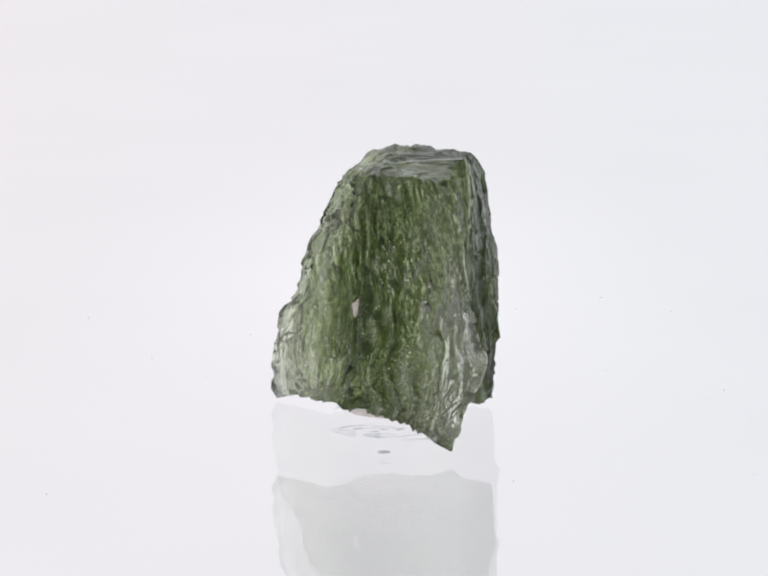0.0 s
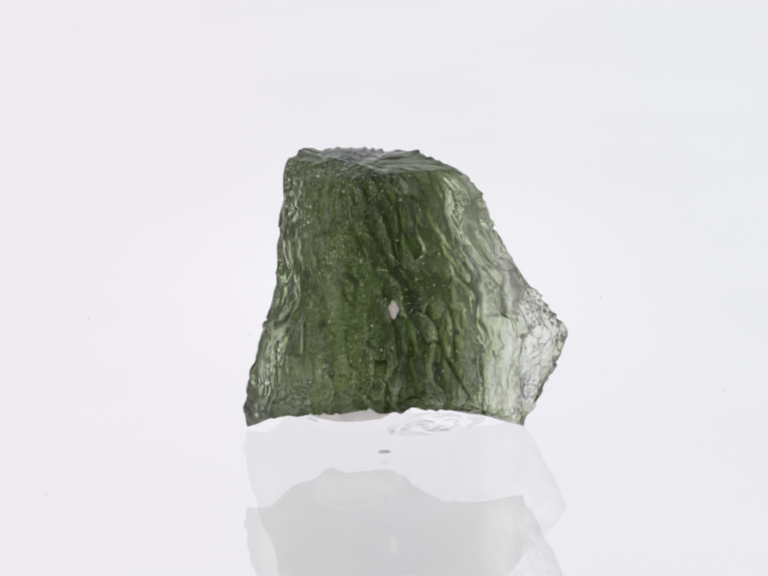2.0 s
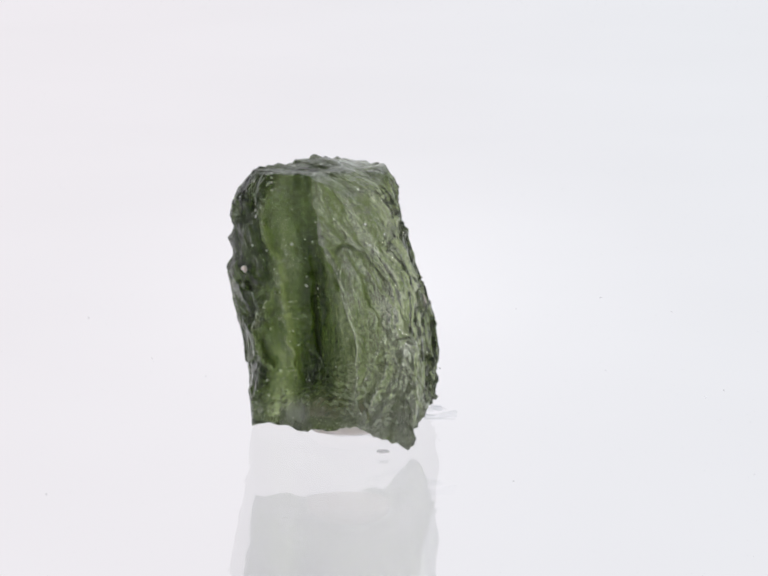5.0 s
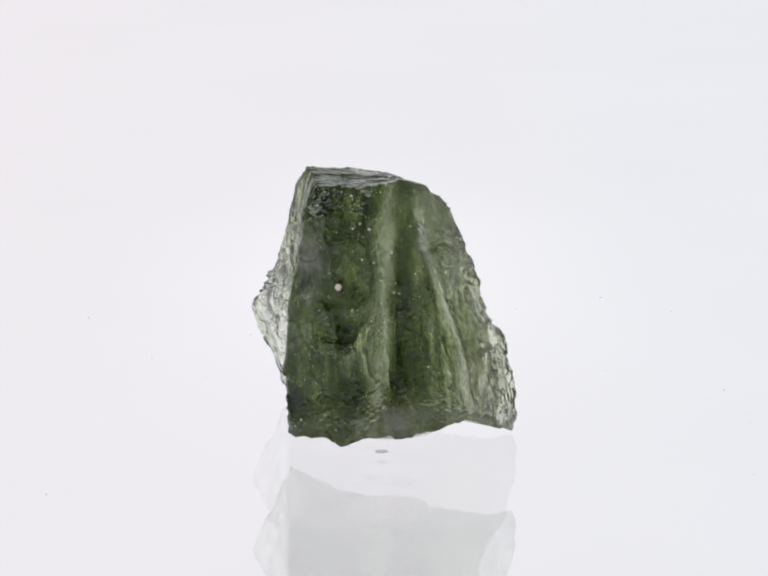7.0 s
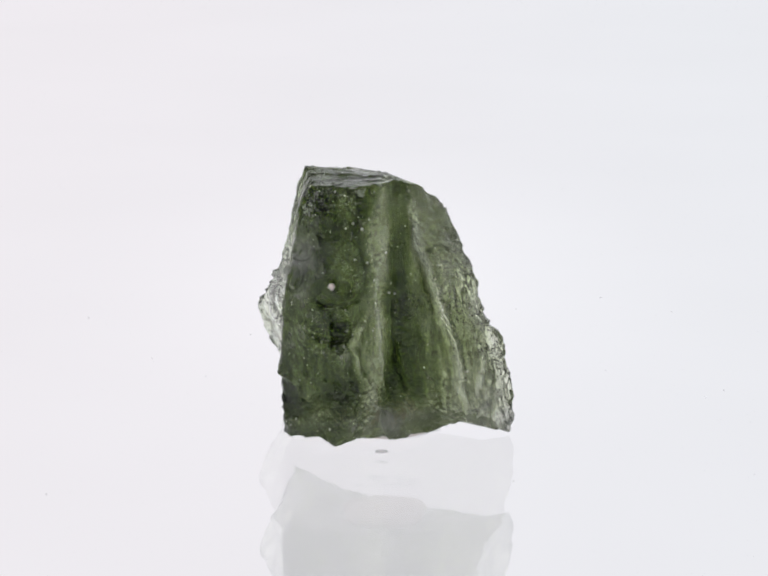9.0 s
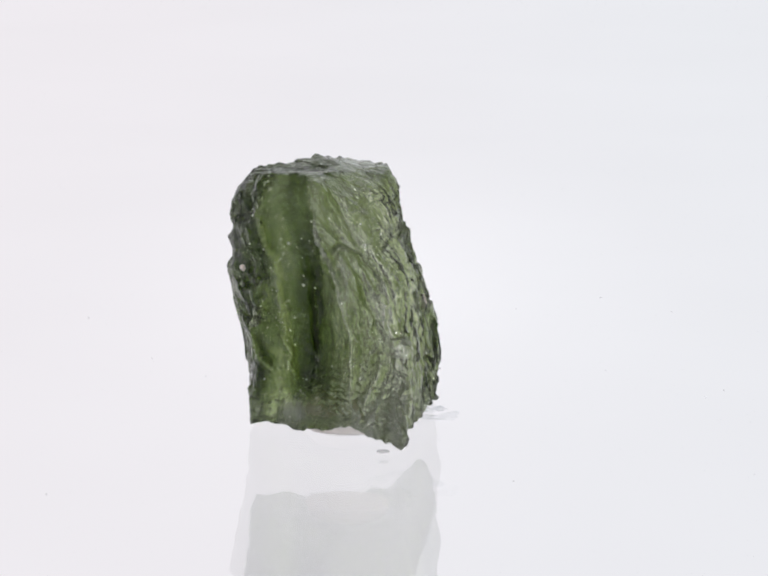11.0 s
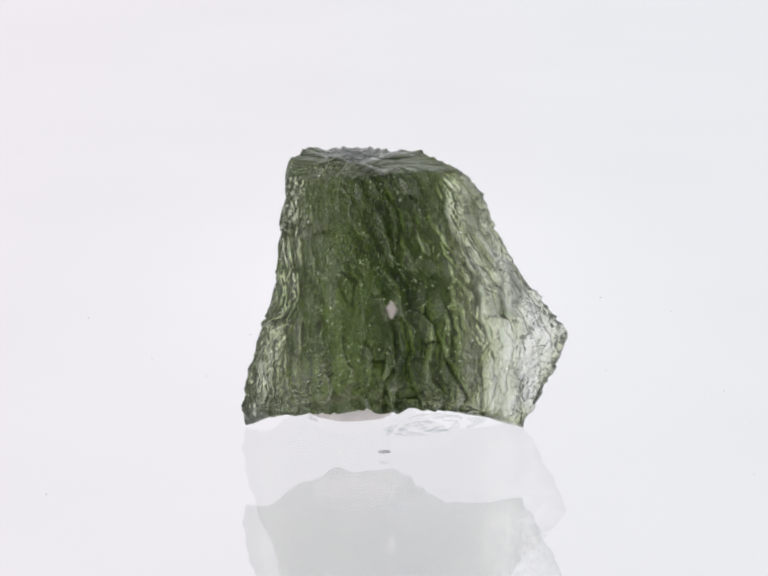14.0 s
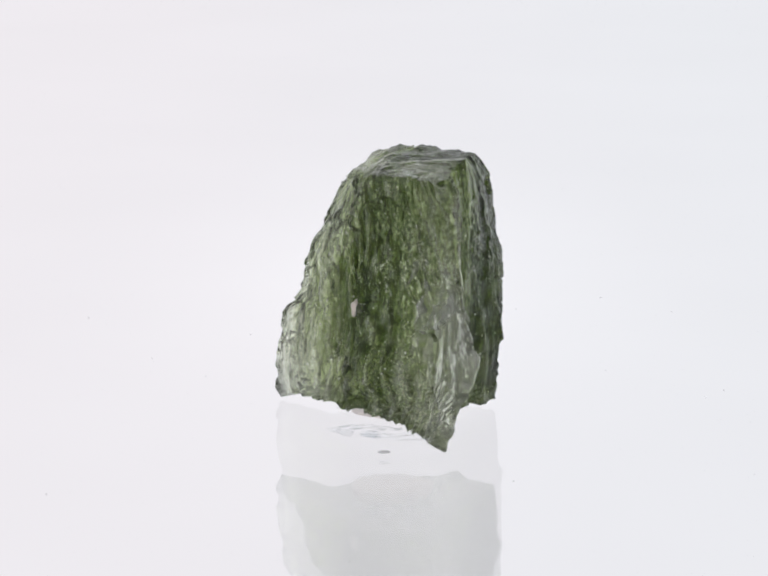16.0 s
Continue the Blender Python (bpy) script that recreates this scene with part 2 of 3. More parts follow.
furrow(0.20, 0.38, (-2.4, 3.8, 22.2), (-2.4, 1.8, 21.5), (-2.5, 1.9, 20.6), (-2.7, 1.5, 18.9), (-2.7, 0.7, 17.1), (-3.4, 0.1, 15.3), ledge=0.3)
furrow(0.24, 0.38, (-5.3, 2.6, 14.9), (-5.0, 1.2, 13.4), (-4.1, 0.3, 11.0), ledge=0.25)
furrow(0.24, 0.5, (-4.2, -1.4, 6.3), (-3.4, -2.5, 6.3), (-3.6, -2.4, 4.8), (-3.0, -3.2, 2.8), ledge=0.4)
furrow(0.3, 0.45, (-9.3, 6.7, 10.1), (-8.6, 5.8, 10.4), (-7.6, 5.0, 11.3), ledge=0.3)
furrow(0.2, 0.38, (-1.8, -4.3, 9.8), (-1.9, -4.7, 7.5), (-2.3, -4.5, 6.1), (-1.1, -5.3, 2.4), ledge=0.25)
furrow(0.22, 0.38, (0.2, -6.1, 9.4), (0.4, -6.9, 7.0), (1.0, -7.5, 5.4), (2.9, -8.8, 1.5), ledge=0.25)
furrow(0.18, 0.32, (-1.1, -2.4, 15.1), (-1.8, -3.0, 13.1), (-2.0, -3.9, 10.2), (-1.8, -4.7, 7.3), ledge=0.2)
furrow(0.2, 0.35, (2.0, -3.7, 19.8), (2.4, -5.0, 17.3), (2.2, -6.4, 14.1), (1.6, -6.8, 11.3), ledge=0.25)
furrow(0.22, 0.35, (3.8, -5.9, 18.3), (3.6, -6.9, 15.9), (3.9, -8.4, 13.1), (3.6, -9.0, 10.2), (3.6, -9.8, 8.0), ledge=0.3)
furrow(0.22, 0.35, (-9.6, 5.8, 7.3), (-7.9, 3.9, 7.1), ledge=0.25)
furrow(0.24, 0.4, (-5.0, 1.7, 15.1), (-4.0, 0.3, 13.9), (-4.3, 0.6, 11.1), ledge=-0.3)
rib(0.45, 0.3, (-5.5, 2.5, 14.7), (-5.3, 2.0, 12.5), (-5.0, 1.5, 9.1))
# the far wing: a fissure near its foot
furrow(0.35, 0.6, (5.1, -11.3, 5.8), (5.6, -12.1, 3.8), (5.7, -12.0, 2.2), ledge=0.2, soil_shade=0.4)
streak(0.25, (3.5, -5.7, 18.0), (3.1, -6.4, 16.3), (2.7, -6.9, 14.1))
streak(0.3, (6.0, -9.1, 14.9), (6.1, -9.5, 13.9), (4.9, -9.9, 11.4), (4.3, -9.8, 10.6))
streak(0.35, (6.9, -10.0, 14.4), (6.7, -10.9, 12.7), (5.6, -11.1, 10.6))
# the fluted face
rib(0.34, 0.42, (3.6, 12.0, 23.6), (4.3, 12.3, 20.0), (3.4, 11.3, 16.9), (3.2, 10.9, 13.2), (2.6, 10.4, 9.0), (2.4, 10.0, 6.8), (1.0, 10.1, 3.1))
rib(0.32, 0.40, (-0.8, 10.4, 22.8), (-1.3, 9.6, 18.7), (-2.8, 9.1, 15.4), (-3.9, 8.9, 12.1), (-5.2, 9.4, 7.8), (-5.3, 9.6, 4.9), (-6.0, 9.7, 2.4))
rib(0.32, 0.38, (-6.0, 8.4, 11.4), (-7.8, 8.6, 8.6), (-7.7, 9.1, 6.4), (-6.7, 9.6, 3.1))
rib(0.28, 0.34, (4.0, 11.3, 13.6), (5.4, 11.9, 9.9), (4.7, 11.8, 7.0), (3.8, 10.8, 6.1))
furrow(0.25, 0.4, (0.9, 8.6, 17.0), (0.7, 8.8, 11.1), (0.4, 9.0, 7.4), (-0.8, 9.8, 3.9))
furrow(0.3, 0.4, (-0.4, 9.2, 22), (-0.9, 9.2, 18.1), (-2.2, 8.8, 15.4), (-3.3, 8.7, 12.1), ledge=0.2)
furrow(0.3, 0.35, (-1.4, 9.4, 18.1), (-3.6, 9.0, 18.4), (-5.2, 8.0, 17.5), ledge=0.35)
# the scalloped end of the ridge
furrow(0.26, 0.4, (9.2, 10.6, 20.9), (8.1, 11.3, 20.2), (6.9, 11.7, 20.0), (5.6, 12.0, 20.3), (4.4, 12.4, 21.2), ledge=-0.4, soil_shade=0.75)
furrow(0.26, 0.4, (8.9, 10.3, 14.1), (7.6, 11.0, 13.5), (6.2, 11.6, 13.6), (5.0, 11.8, 14.2), (4.3, 11.8, 15.2), ledge=-0.4, soil_shade=0.75)
furrow(0.26, 0.4, (8.8, 9.6, 10.8), (7.4, 10.9, 10.0), (5.9, 11.7, 10.1), (4.8, 12.1, 11.7), ledge=-0.4, soil_shade=0.75)
cup((6.1, 11.9, 21.9), 1.4, 1.3, 0.6)
cup((6.1, 11.9, 16.0), 1.6, 1.9, 0.6)
cup((6.4, 11.2, 12.1), 1.5, 1.7, 0.5)
cup((9.9, 10.7, 18.9), 1.3, 1.2, 0.7)
cup((10.7, 10.1, 16.4), 1.2, 1.5, 0.6)
cup((9.9, 8.6, 21.4), 1.3, 1.2, 0.5)
# shares of lapped shell, scallops and flutes at each rail
SHELL = [1, 1, 1, 1, 0.9, 0.35, 0.2, 0.1, 0.1, 0.15, 0.4]
SCALLOP = [0, 0, 0, 0, 0, 0, 0.25, 1, 1, 0.2, 0]
# brightness set by hand at each rail: wings made paler, core made darker
TINT = [0.32, 0.55, 1.70, 0.90, 1.00, 0.85, 1.30, 2.20, 2.10, 1.95, 0.58]
FLUTE = [0.1, 0, 0, 0, 0.1, 0.65, 0.6, 0.1, 0.1, 0.8, 0.6]


def relief(g, out, u, around, shell, scallop, flute):
    """How far the skin stands out or in, in millimetres, and how deep it lies in a crease or high on a crest."""
    z = g[:, :, 2]
    warp = 0.55 * lattice(g * 0.38, 1) + 0.30 * lattice(g * 1.1, 2) + 0.10 * lattice(g * 2.6, 27)
    lift = 0.6 * lattice(g * 0.4 + 7, 3) + 0.5 * lattice(g * 1.2 + 7, 28) + 0.15 * lattice(g * 2.6, 29)
    slant = u + 0.011 * z * z + warp

    def shingle(su, sv, seed, lean):
        count = max(4, round(around / su))
        f1, gap, dx, dy, level = scales(slant * count / around, (z + lift) / sv, count, seed)
        body = smooth(gap, 0.0, 0.16)
        crease = 1 - smooth(gap, 0.0, 0.13)
        return (0.55 * level + 0.9 * (0.5 - f1 * f1) + lean * (dx - 1.2 * dy)) * body, crease

    big, big_crease = shingle(1.75, 3.6, 11, 0.55)
    small, small_crease = shingle(0.85, 1.7, 12, 0.35)
    wide, wide_crease = shingle(3.1, 2.9, 13, 0.0)
    # long lapped ledges that run down and across the shell
    count = round(around / 1.9)
    phase = (slant * count / around + 0.55 * lattice(g * 0.3 + 5, 31) + 0.16 * lattice(g * 0.9 + 5, 32)) % 1
    lapped = smooth(lattice(g * np.array((0.45, 0.45, 0.22)) + 20, 33), -0.35, 0.25)
    lap = lapped * (phase ** 1.5 * (1 - smooth(phase, 0.88, 1.0)) - 0.33)
    lap_crease = lapped * np.exp(-((phase - 0.965) / 0.05) ** 2)
    # the lower half of the shell is ribbed rather than lapped
    low = smooth(12 - z, 0, 7)
    ribs = lattice(np.stack([g[:, :, 0] * 1.5, g[:, :, 1] * 1.5, z * 0.10], 2), 4) + 0.5 * lattice(np.stack([g[:, :, 0] * 3.1, g[:, :, 1] * 3.1, z * 0.17], 2), 5)
    long = lattice(np.stack([g[:, :, 0] * 0.75, g[:, :, 1] * 0.75, z * 0.05], 2), 6)
    broad = lattice(np.stack([g[:, :, 0] * 0.22, g[:, :, 1] * 0.22, z * 0.16], 2), 7)
    fine = lattice(g * 3.6, 8) + 0.6 * lattice(g * 7.5, 9)
    bumpy = smooth(lattice(g * 0.22 + 3, 10), -0.25, 0.3)
    h = shell * ((0.28 - 0.10 * low) * big + 0.54 * lap + 0.11 * small + (0.06 + 0.13 * low) * ribs)
    h += flute * (0.13 * ribs + 0.60 * long + 0.03 * small) + scallop * (-0.42 * wide + 0.05 * small + 0.04 * ribs)
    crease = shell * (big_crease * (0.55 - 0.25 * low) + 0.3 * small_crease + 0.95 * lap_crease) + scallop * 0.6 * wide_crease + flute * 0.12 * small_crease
    h -= 0.07 * shell * big_crease + 0.04 * scallop * wide_crease
    h += 0.34 + 0.38 * broad + (0.022 + 0.022 * bumpy) * fine
    crest = np.clip(h - 0.34 - 0.38 * broad, -1, 1) * 1.6
    crest_light = crest.copy()
    waver = g + 0.28 * np.stack([lattice(g * 0.9 + k, 14 + k) for k in range(3)], 2) + 0.10 * np.stack([lattice(g * 2.4 + k, 17 + k) for k in range(3)], 2)
    for wide_, deep, ledge, soil_shade, keys in FURROWS:
        d, side, along = line_distance(waver, out, keys)
        ends = smooth(along, -0.02, 0.14) * smooth(1 - along, -0.02, 0.14)
        d = d * (1 + 0.25 * warp)
        h -= deep * np.exp(-(d / wide_) ** 2) * (0.35 + 0.65 * ends)
        h += ledge * np.where(side > 0, 1, -0.4) * np.exp(-(d / (5 * wide_)) ** 2) * smooth(d, 0, wide_ * 1.4) * ends
        crease = np.maximum(crease, soil_shade * np.exp(-(d / (0.9 * wide_)) ** 2) * ends)
    for wide_, high, keys in RIBS:
        d, side, along = line_distance(waver, out, keys)
        ends = smooth(along, -0.02, 0.15) * smooth(1 - along, -0.02, 0.15)
        d = d * (1 + 0.3 * warp)
        h += high * np.exp(-(d / wide_) ** 2) * ends - 0.35 * high * np.exp(-((d - 2.2 * wide_) / wide_) ** 2) * ends
        crest_light += 0.6 * np.exp(-(d / (0.8 * wide_)) ** 2) * ends - 0.35 * np.exp(-((d - 2.2 * wide_) / wide_) ** 2) * ends
        crease *= 1 - 0.8 * np.exp(-(d / wide_) ** 2) * ends
    for place, across, tall, deep in CUPS:
        r = g - np.array(place)
        n = np.concatenate([out, np.zeros(out.shape[:2] + (1,))], 2)
        off = (r * n).sum(2)
        r = r - off[:, :, None] * n
        q = np.sqrt((r[:, :, 0] ** 2 + r[:, :, 1] ** 2) / across ** 2 + r[:, :, 2] ** 2 / tall ** 2) + np.maximum(0, np.abs(off) - 1.6)
        h -= deep * (1 - smooth(q, 0.3, 1.0))
        # the lower edge of the cup is painted dark as well
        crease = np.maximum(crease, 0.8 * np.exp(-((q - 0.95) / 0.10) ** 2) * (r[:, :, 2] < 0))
    for wide_, keys in STREAKS:
        d, side, along = line_distance(waver, out, keys)
        crest += 1.7 * np.exp(-(d / wide_) ** 2)
        h += 0.15 * np.exp(-(d / wide_) ** 2)
    return h, crest, crease, crest_light


def stone():
    n, step = 330, 0.085
    rails = [rail_points(k, n) for k in RAILS]
    ring, shares = [], []
    for i, a in enumerate(rails):
        j = (i + 1) % len(rails)
        b = rails[j]
        per = max(8, int(np.linalg.norm((a - b)[n // 3]) / step))
        for s in np.arange(per) / per:
            ring.append(a * (1 - s) + b * s)
            shares.append([k[i] * (1 - s) + k[j] * s for k in (SHELL, SCALLOP, FLUTE, TINT)])
            # a pale flute beside the ridge
            if RAILS[i] is RIDGE_B:
                shares[-1][3] *= 1 - 0.72 * math.sin(math.pi * s) ** 2
    g = np.array(ring)
    m = len(g)
    shell, scallop, flute, tint = np.array(shares).T[:, :, None]
    for k in range(2):
        g[:, :, :2] = blur(g[:, :, :2], 0, 4, True)
        g = blur(g, 1, 4, False)
    # the shoulders round in towards the top
    over = np.clip((g[:, :, 2] - (g[:, -1:, 2] - 2.4)) / 2.4, 0, 1) ** 2
    g[:, :, :2] += (np.array((2.0, 4.0)) - g[:, :, :2]) * 0.09 * over[:, :, None]
    across = np.roll(g, -3, 0) - np.roll(g, 3, 0)
    out = np.stack([across[:, :, 1], -across[:, :, 0]], 2)
    out /= np.linalg.norm(out, axis=2, keepdims=True) + 1e-9
    lengths = np.linalg.norm(np.roll(g[:, n // 3], -1, 0) - g[:, n // 3], axis=1)
    u = (np.cumsum(lengths) - lengths)[:, None] * np.ones((1, n))
    h, crest, crease, crest_light = relief(g, out, u, lengths.sum(), shell, scallop, flute)
    g[:, :, :2] += out * h[:, :, None]
    # ragged foot and top edges
    fade = np.linspace(1, 0, 50)
    for edge, seed, tall, part_ in ((g[:, 0], 21, 0.5, slice(0, 50)), (g[:, -1], 24, 0.28, slice(-50, None))):
        flat = edge * np.array((1, 1, 0)) + 0.5
        rag = tall * lattice(flat * 0.7, seed) + 0.16 * lattice(flat * 1.9, seed + 1) + 0.05 * lattice(flat * 4.0, seed + 2)
        if seed == 21:
            rag = rag + 0.15
        g[:, part_, 2] += rag[:, None] * (fade if seed == 21 else fade[::-1])
    # caps: rings that close in towards the middle, foot hollow and top slightly domed
    caps = 56
    mid = np.array((0.3, 3.4))

    def cap(edge, lift, seed, way):
        s = ((np.arange(caps) + 1) / caps)[:, None] ** 0.85
        even = blur(blur(edge, 0, 14, True), 0, 14, True)
        calm = np.minimum(1, 5 * s)[:, :, None]
        rim = edge[None] * (1 - calm) + even[None] * calm
        r = np.empty((caps, m, 3))
        r[:, :, :2] = rim[:, :, :2] * (1 - s[:, :, None]) + mid * s[:, :, None]
        r[:, :, 2] = rim[:, :, 2] * (1 - s) + (edge[:, 2].mean() + lift) * s
        flat = r * np.array((1, 1, 0)) + 0.5
        f1, gap, dx, dy, level = scales(flat[:, :, 0] / 1.9 + 40, flat[:, :, 1] / 1.5 + 40, 97, seed)
        bump = 0.35 * lattice(flat * 0.5, seed) + 0.16 * level * smooth(gap, 0, 0.2) + 0.12 * (0.5 - f1) + 0.05 * lattice(flat * 3, seed + 1)
        r[:, :, 2] += way * bump * np.minimum(1, s * 4)
        return r, 1 - smooth(gap, 0, 0.12)

    top, top_crease = cap(g[:, -1], 0.35, 50, 0.6)
    foot, foot_crease = cap(g[:, 0], 0.9, 30, -0.35)
    grid = np.concatenate([foot[::-1], g.transpose(1, 0, 2), top])
    rows = len(grid)
    verts = grid.reshape(-1, 3)
    i, j = np.meshgrid(np.arange(m), np.arange(rows - 1))
    k = (i + 1) % m
    faces = np.stack([j * m + i, j * m + k, (j + 1) * m + k, (j + 1) * m + i], 2).reshape(-1, 4)
    me = bpy.data.meshes.new("tektite_stone")
    me.from_pydata((verts * MM).tolist(), [], faces.tolist())
    me.polygons.foreach_set("use_smooth", [True] * len(me.polygons))
    me.materials.append(STONE)
    me.update()
    depth = glass_under(grid, rows, m) * tint.T
    crests, creases = np.full((rows, m), 0.25), np.zeros((rows, m))
    crests[caps:caps + n] = np.clip(crest.T, -0.5, 1)
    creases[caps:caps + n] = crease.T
    # crests lightened, hollows darkened: shading of the relief put into the loss
    depth[caps:caps + n] *= 1 - np.clip(crest_light.T - crest_light.mean(), -0.6, 0.65)
    depth[:caps] = np.minimum(depth[:caps], 2.2)
    crests[:caps] = 0.9
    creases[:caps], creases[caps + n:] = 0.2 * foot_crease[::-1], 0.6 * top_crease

    # chips and wear, frosted white, and a grazing sheen painted on the ridge flank
    def near(x, y, z, rx, rz):
        return np.exp(-((grid[:, :, 0] - x) ** 2 + (grid[:, :, 1] - y) ** 2) / rx ** 2 - (grid[:, :, 2] - z) ** 2 / rz ** 2)

    for x, y, z, rx, rz, frosting in CHIPS_AND_SHEEN:
        crests += frosting * near(x, y, z, rx, rz)
    # a clearer pocket low in the ridge
    depth *= 1 - 0.5 * near(8.6, 9.8, 3.4, 1.9, 2.2)
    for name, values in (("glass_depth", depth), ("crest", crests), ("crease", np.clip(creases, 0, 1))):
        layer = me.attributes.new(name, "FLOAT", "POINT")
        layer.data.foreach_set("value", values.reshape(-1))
    ob = new("tektite_stone", me)
    return tagged(ob, "rough translucent green natural glass stone, pitted and furrowed", "stone")


# the patch at (9.4, 10.4, 17.8) is the painted sheen of the ridge
CHIPS_AND_SHEEN = ((1.3, 10.5, 2.2, 1.2, 1.7, 2.2), (-3.2, 6.2, 23.3, 1.9, 1.4, 0.8), (-9.8, 7.6, 1.2, 1.0, 1.2, 0.7), (3.1, -6.4, 16.3, 0.6, 2.0, 0.8),
         (5.2, -9.7, 12.0, 1.0, 2.2, 0.9), (6.5, -10.6, 12.7, 0.9, 2.2, 0.9), (3.4, -9.8, 5.0, 2.4, 3.5, 0.5), (9.4, 10.4, 17.8, 1.9, 3.6, 1.6), (6.2, -6.5, 22, 2.0, 2.4, 0.4))


def glass_under(grid, rows, m):
    """How much glass lies behind each point of the skin, in millimetres: rays are sent in through the body and their mean length is halved, for light is lost on the way in and on the way out; slanting ways through the thick parts are longer still."""
    jj, ii = np.arange(0, rows, 6), np.arange(0, m, 6)
    coarse = grid[np.ix_(jj, ii)]
    a, b = len(jj), len(ii)
    faces = [(j * b + i, j * b + (i + 1) % b, (j + 1) * b + (i + 1) % b, (j + 1) * b + i) for j in range(a - 1) for i in range(b)]
    tree = bvhtree.BVHTree.FromPolygons(coarse.reshape(-1, 3).tolist(), faces)
    along = np.roll(coarse, -1, 1) - np.roll(coarse, 1, 1)
    up = np.gradient(coarse, axis=0)
    normal = np.cross(along, up)
    normal /= np.linalg.norm(normal, axis=2, keepdims=True) + 1e-9
    depth = np.zeros((a, b))
    for j in range(a):
        for i in range(b):
            inward = Vector(-normal[j, i])
            start = Vector(coarse[j, i]) + inward * 0.15
            total = 0.0
            for turn in (-48, -15, 15, 48):
                way = Matrix.Rotation(radians(turn), 3, "Z") @ inward
                hit = tree.ray_cast(start, way, 40.0)
                total += math.sqrt(max(0.3, hit[3] or 0.3))
            half = (total / 4) ** 2 / 2
            depth[j, i] = min(FULL, 3.0 * (half / 3.0) ** 1.8)
    for k in range(2):
        depth = blur(blur(depth, 0, 1, False), 1, 1, True)
    # back to every point of the skin
    rj, ri = np.minimum(np.arange(rows) / 6, a - 1.001), np.arange(m) / 6
    j0, i0 = np.minimum(rj.astype(int), a - 2), ri.astype(int)
    fj, fi = (rj - j0)[:, None], (ri - i0)[None, :]
    i1 = (i0 + 1) % b
    i0 = i0 % b
    return (depth[np.ix_(j0, i0)] * (1 - fj) * (1 - fi) + depth[np.ix_(j0 + 1, i0)] * fj * (1 - fi)
            + depth[np.ix_(j0, i1)] * (1 - fj) * fi + depth[np.ix_(j0 + 1, i1)] * fj * fi)


FULL = 10.0     # the most that counts at one face
THE_STONE = stone()


def sheet():
    """A clear sheet, 3.7 mm thick: its upper and its lower face both mirror the stone."""
    bm = bmesh.new()
    bmesh.ops.create_cube(bm, size=1, matrix=Matrix.Translation((0, 0.03, -0.00185)) @ Matrix.Diagonal((0.9, 0.84, 0.0037, 1)))
    ob = part("table_sheet", bm, ACRYLIC_TOP)
    ob.data.materials.append(ACRYLIC_FOOT)
    for f in ob.data.polygons:
        f.material_index = 1 if f.normal.z < -0.5 else 0
    return tagged(ob, "clear glossy acrylic sheet under the stone", "sheet", kind="structure")


sheet()


def blob(name, radius, height, mat, seed, segments=56, rings=10):
    """A pressed lump with a wavy rim, flat below."""
    bm = bmesh.new()
    rows = []
    for k in range(rings + 1):
        a = k / rings * math.pi / 2
        row = []
        for i in range(segments):
            t = 2 * math.pi * i / segments
            w = 1 + 0.10 * noise.noise((math.cos(t) * 1.5 + seed, math.sin(t) * 1.5, 0)) + 0.04 * noise.noise((math.cos(t) * 5 + seed, math.sin(t) * 5, 2))
            r = radius * w * math.cos(a) ** 0.5 if k < rings else 0.02 * radius
            row.append(bm.verts.new((r * math.cos(t), r * math.sin(t), height * math.sin(a))))
        rows.append(row)
    for u, v in zip(rows, rows[1:]):
        for i in range(segments):
            bm.faces.new((u[i], u[(i + 1) % segments], v[(i + 1) % segments], v[i]))
    bm.faces.new(rows[0][::-1])
    bm.faces.new(rows[-1])
    for f in bm.faces:
        f.smooth = True
    return part(name, bm, mat)


PAD_AT = (0.7 * MM, 4.2 * MM, 0.0)
PAD = tagged(blob("putty_pad", 3.9 * MM, 1.9 * MM, PUTTY, 4), "pinkish half-clear putty pad pressed under the stone", "putty")


def smear():
    """Thin strokes of clear gel dragged over the sheet round the pad."""
    rng = random.Random(7)
    bm = bmesh.new()
    for k in range(36):
        cx, cy, r0, t0 = 0.5, -5.4, rng.uniform(0.8, 4.9), rng.uniform(0, 6.28)
        if k > 29:
            cx, cy, r0, t0 = 0.7, 4.2, rng.uniform(4.2, 4.7), rng.uniform(1.2, 2.4)
        span = rng.uniform(0.4, 1.2)
        wide = rng.uniform(0.12, 0.62)
        n = 18
        last = None
        for i in range(n + 1):
            u = i / n
            t = t0 + span * u
            r = r0 + 0.8 * noise.noise((k * 3.1, u * 2.2, 0))
            w = wide * math.sin(math.pi * u) ** 0.7 + 0.01
            z = 0.06 * math.sin(math.pi * u) + 0.012
            ring = [bm.verts.new(((cx + 1.25 * (r + dx * w) * math.cos(t)) * MM, (cy + 0.8 * (r + dx * w) * math.sin(t)) * MM, dz * z * MM)) for dx, dz in ((-1, 0.1), (-0.4, 1), (0.5, 0.9), (1, 0.1))]
            if last:
                for a in range(3):
                    bm.faces.new((last[a], ring[a], ring[a + 1], last[a + 1]))
            last = ring
    return tagged(part("gel_smear", bm, GEL), "bluish clear gel smeared on the sheet beside the putty pad", "smear", kind="stuff")


SMEAR = smear()


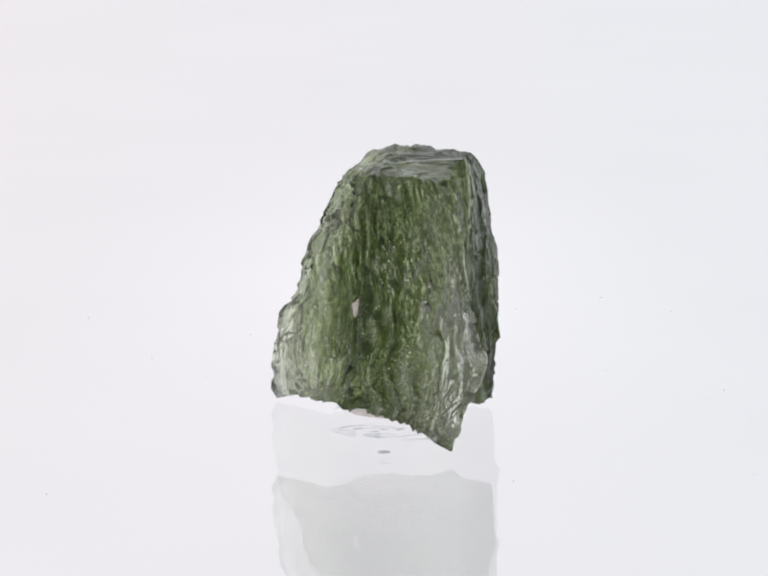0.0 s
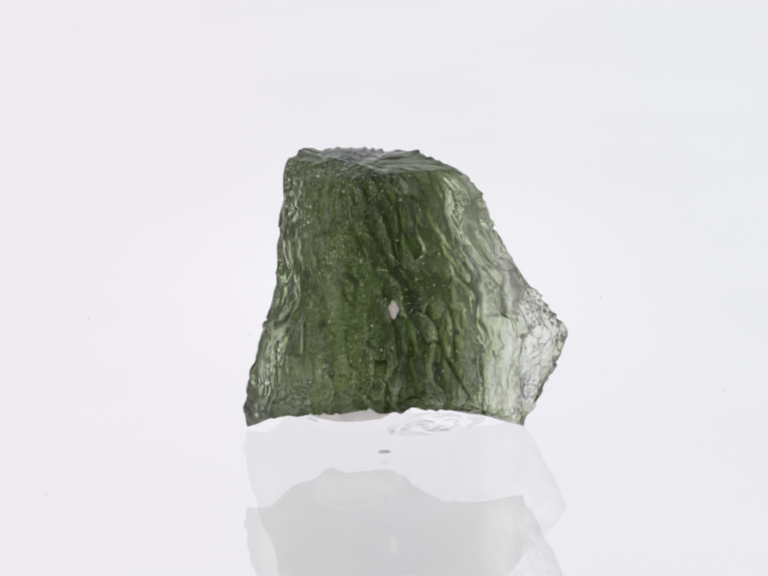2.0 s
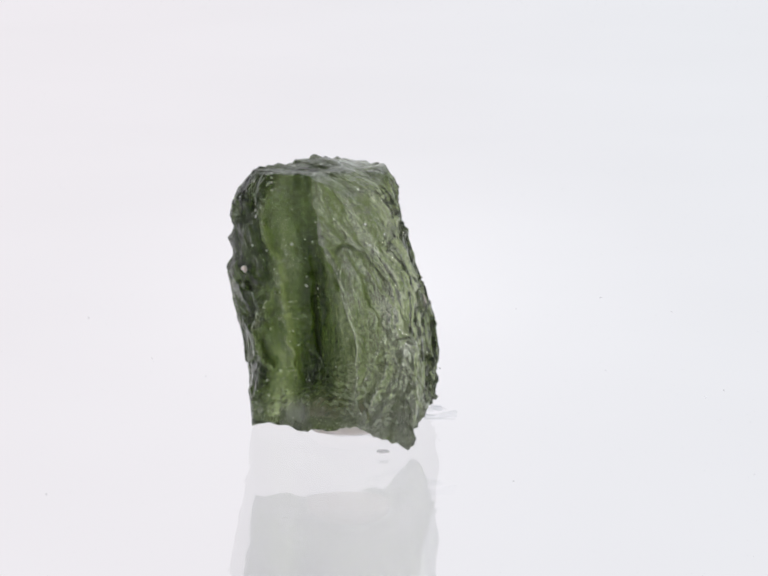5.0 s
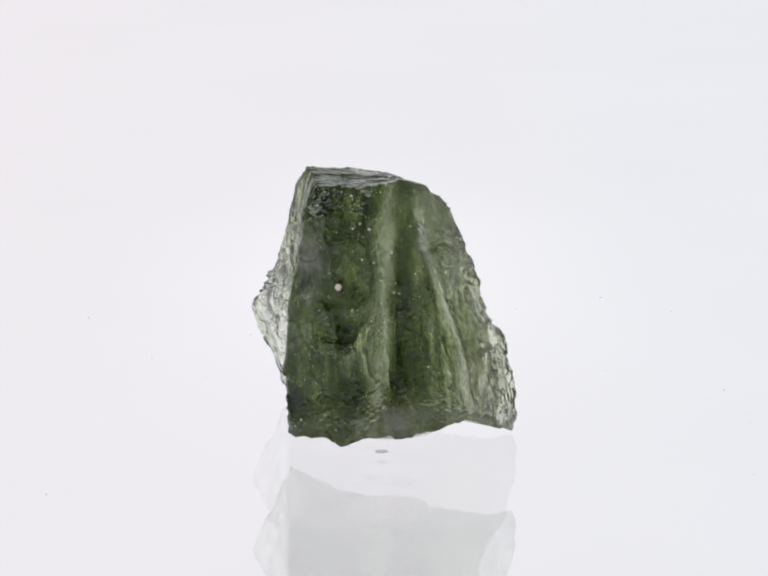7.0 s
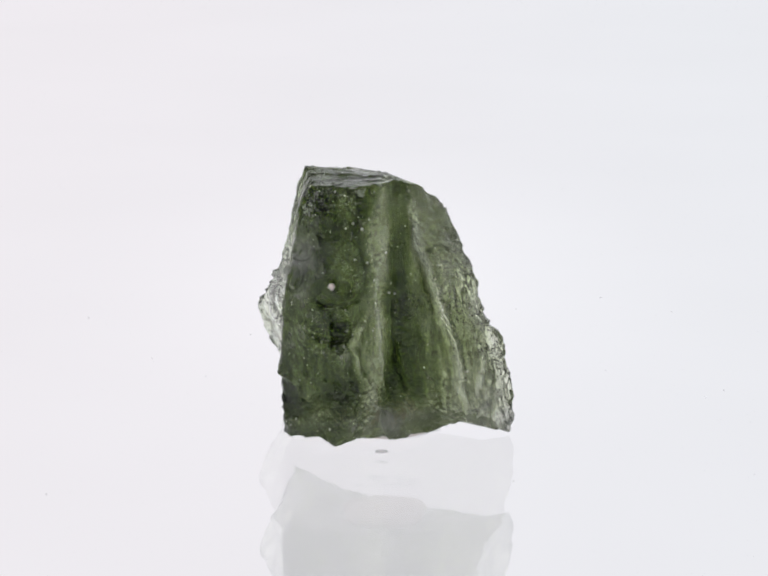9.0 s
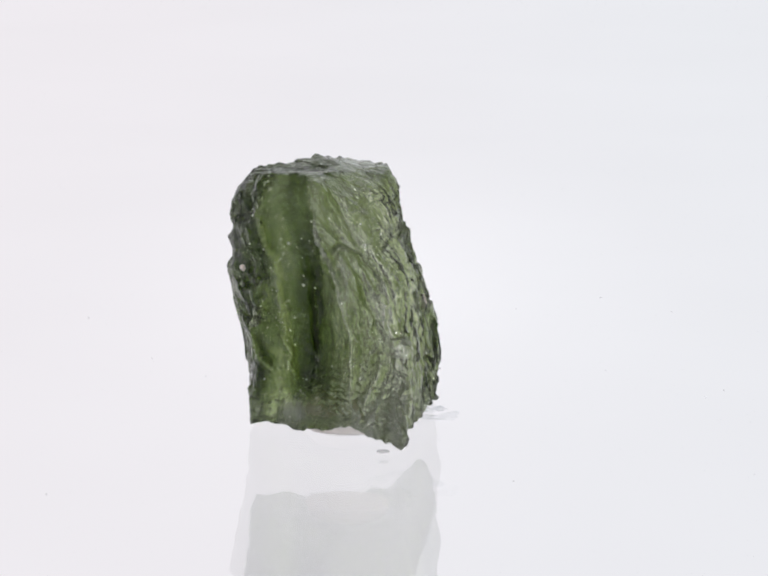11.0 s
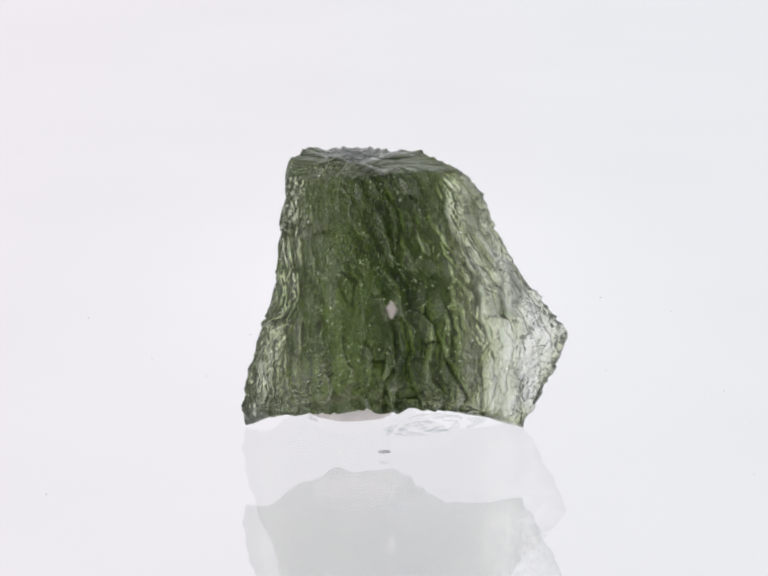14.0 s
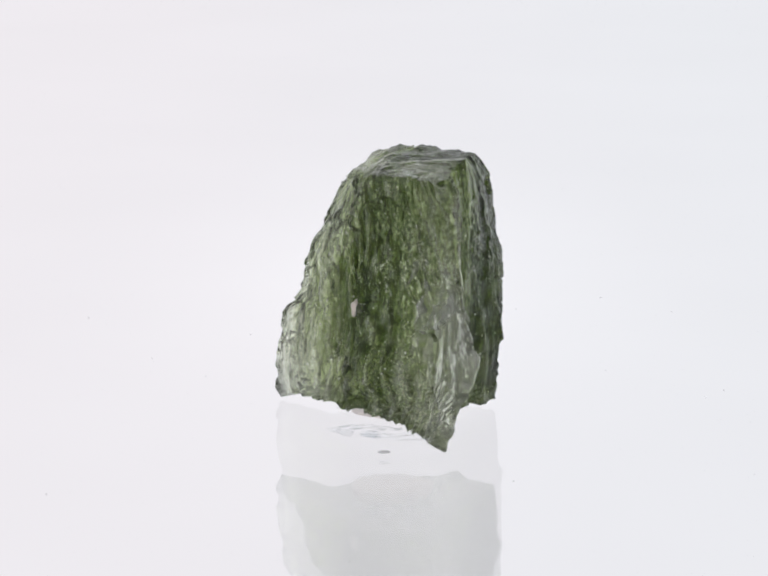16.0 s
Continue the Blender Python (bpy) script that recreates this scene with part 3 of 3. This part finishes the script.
def centre_mark():
    bm = bmesh.new()
    n = 40
    rows = [[bm.verts.new((r * math.cos(6.2832 * i / n) * MM, r * math.sin(6.2832 * i / n) * MM, z * MM)) for i in range(n)] for r, z in ((0.63, 0), (0.60, 0.04), (0.42, 0.04), (0.38, 0.01), (0.02, 0.01))]
    for u, v in zip(rows, rows[1:]):
        for i in range(n):
            bm.faces.new((u[i], u[(i + 1) % n], v[(i + 1) % n], v[i]))
    return tagged(part("centre_mark", bm, MARK), "small round grey mark on the turning axis", "mark")


CENTRE = centre_mark()


def dust():
    rng = random.Random(3)
    bm = bmesh.new()
    for k in range(16):
        x, y = rng.uniform(-34, 34), rng.uniform(-30, 60)
        if math.hypot(x, y) < 13:
            continue
        s = rng.uniform(0.03, 0.09)
        bmesh.ops.create_icosphere(bm, subdivisions=1, radius=s * MM, matrix=Matrix.Translation((x * MM, y * MM, s * 0.5 * MM)) @ Matrix.Rotation(rng.uniform(0, 3), 4, "Z") @ Matrix.Diagonal((rng.uniform(1, 3), 1, 0.6, 1)))
    return tagged(part("dust", bm, DUST), "tiny pale grey dust grains scattered on the sheet", "dust", kind="stuff")


dust()


def speck(x, y, z, sx, sy, sz, label, seed):
    """A crusted grain set in the skin of the stone."""
    bm = bmesh.new()
    bmesh.ops.create_icosphere(bm, subdivisions=3, radius=1)
    for v in bm.verts:
        w = 1 + 0.55 * noise.noise(v.co * 1.7 + Vector((seed, 0, 0)))
        v.co = Vector((v.co.x * sx * w + x, v.co.y * sy * w + y, v.co.z * sz * w + z)) * MM
    for f in bm.faces:
        f.smooth = True
    part("crust_grain", bm, CHALK, THE_STONE, label)


speck(-2.35, -2.8, 11.35, 0.55, 0.5, 0.72, "pinkish white crust grain", 1)
speck(7.2, 11.5, 15.4, 0.28, 0.2, 0.3, "small white crust grain", 5)


def motions():
    times = [0, 1, 2, 3, 4, 5, 6, 7, 7.5, 7.8, 7.9, 7.95, 8.0, 8.1, 8.4, 9, 10, 11, 12, 13, 14, 15, 16]
    walk(THE_STONE, [(t, pose(0, 0, 0, 0, 0, turn_at(t))) for t in times])
    walk(PAD, [(t, pose(0, 0, 0, 0, 0, turn_at(t)) @ pose(*PAD_AT)) for t in times])
    walk(SMEAR, [(t, pose(0, 0, 0, 0, 0, turn_at(t)) @ pose(0, 0, 0.00003)) for t in times])
    walk(CENTRE, [(t, pose(0, 0, -0.0032, 0, 0, turn_at(t)) @ pose(0.0001, -0.00012, 0)) for t in times])


motions()
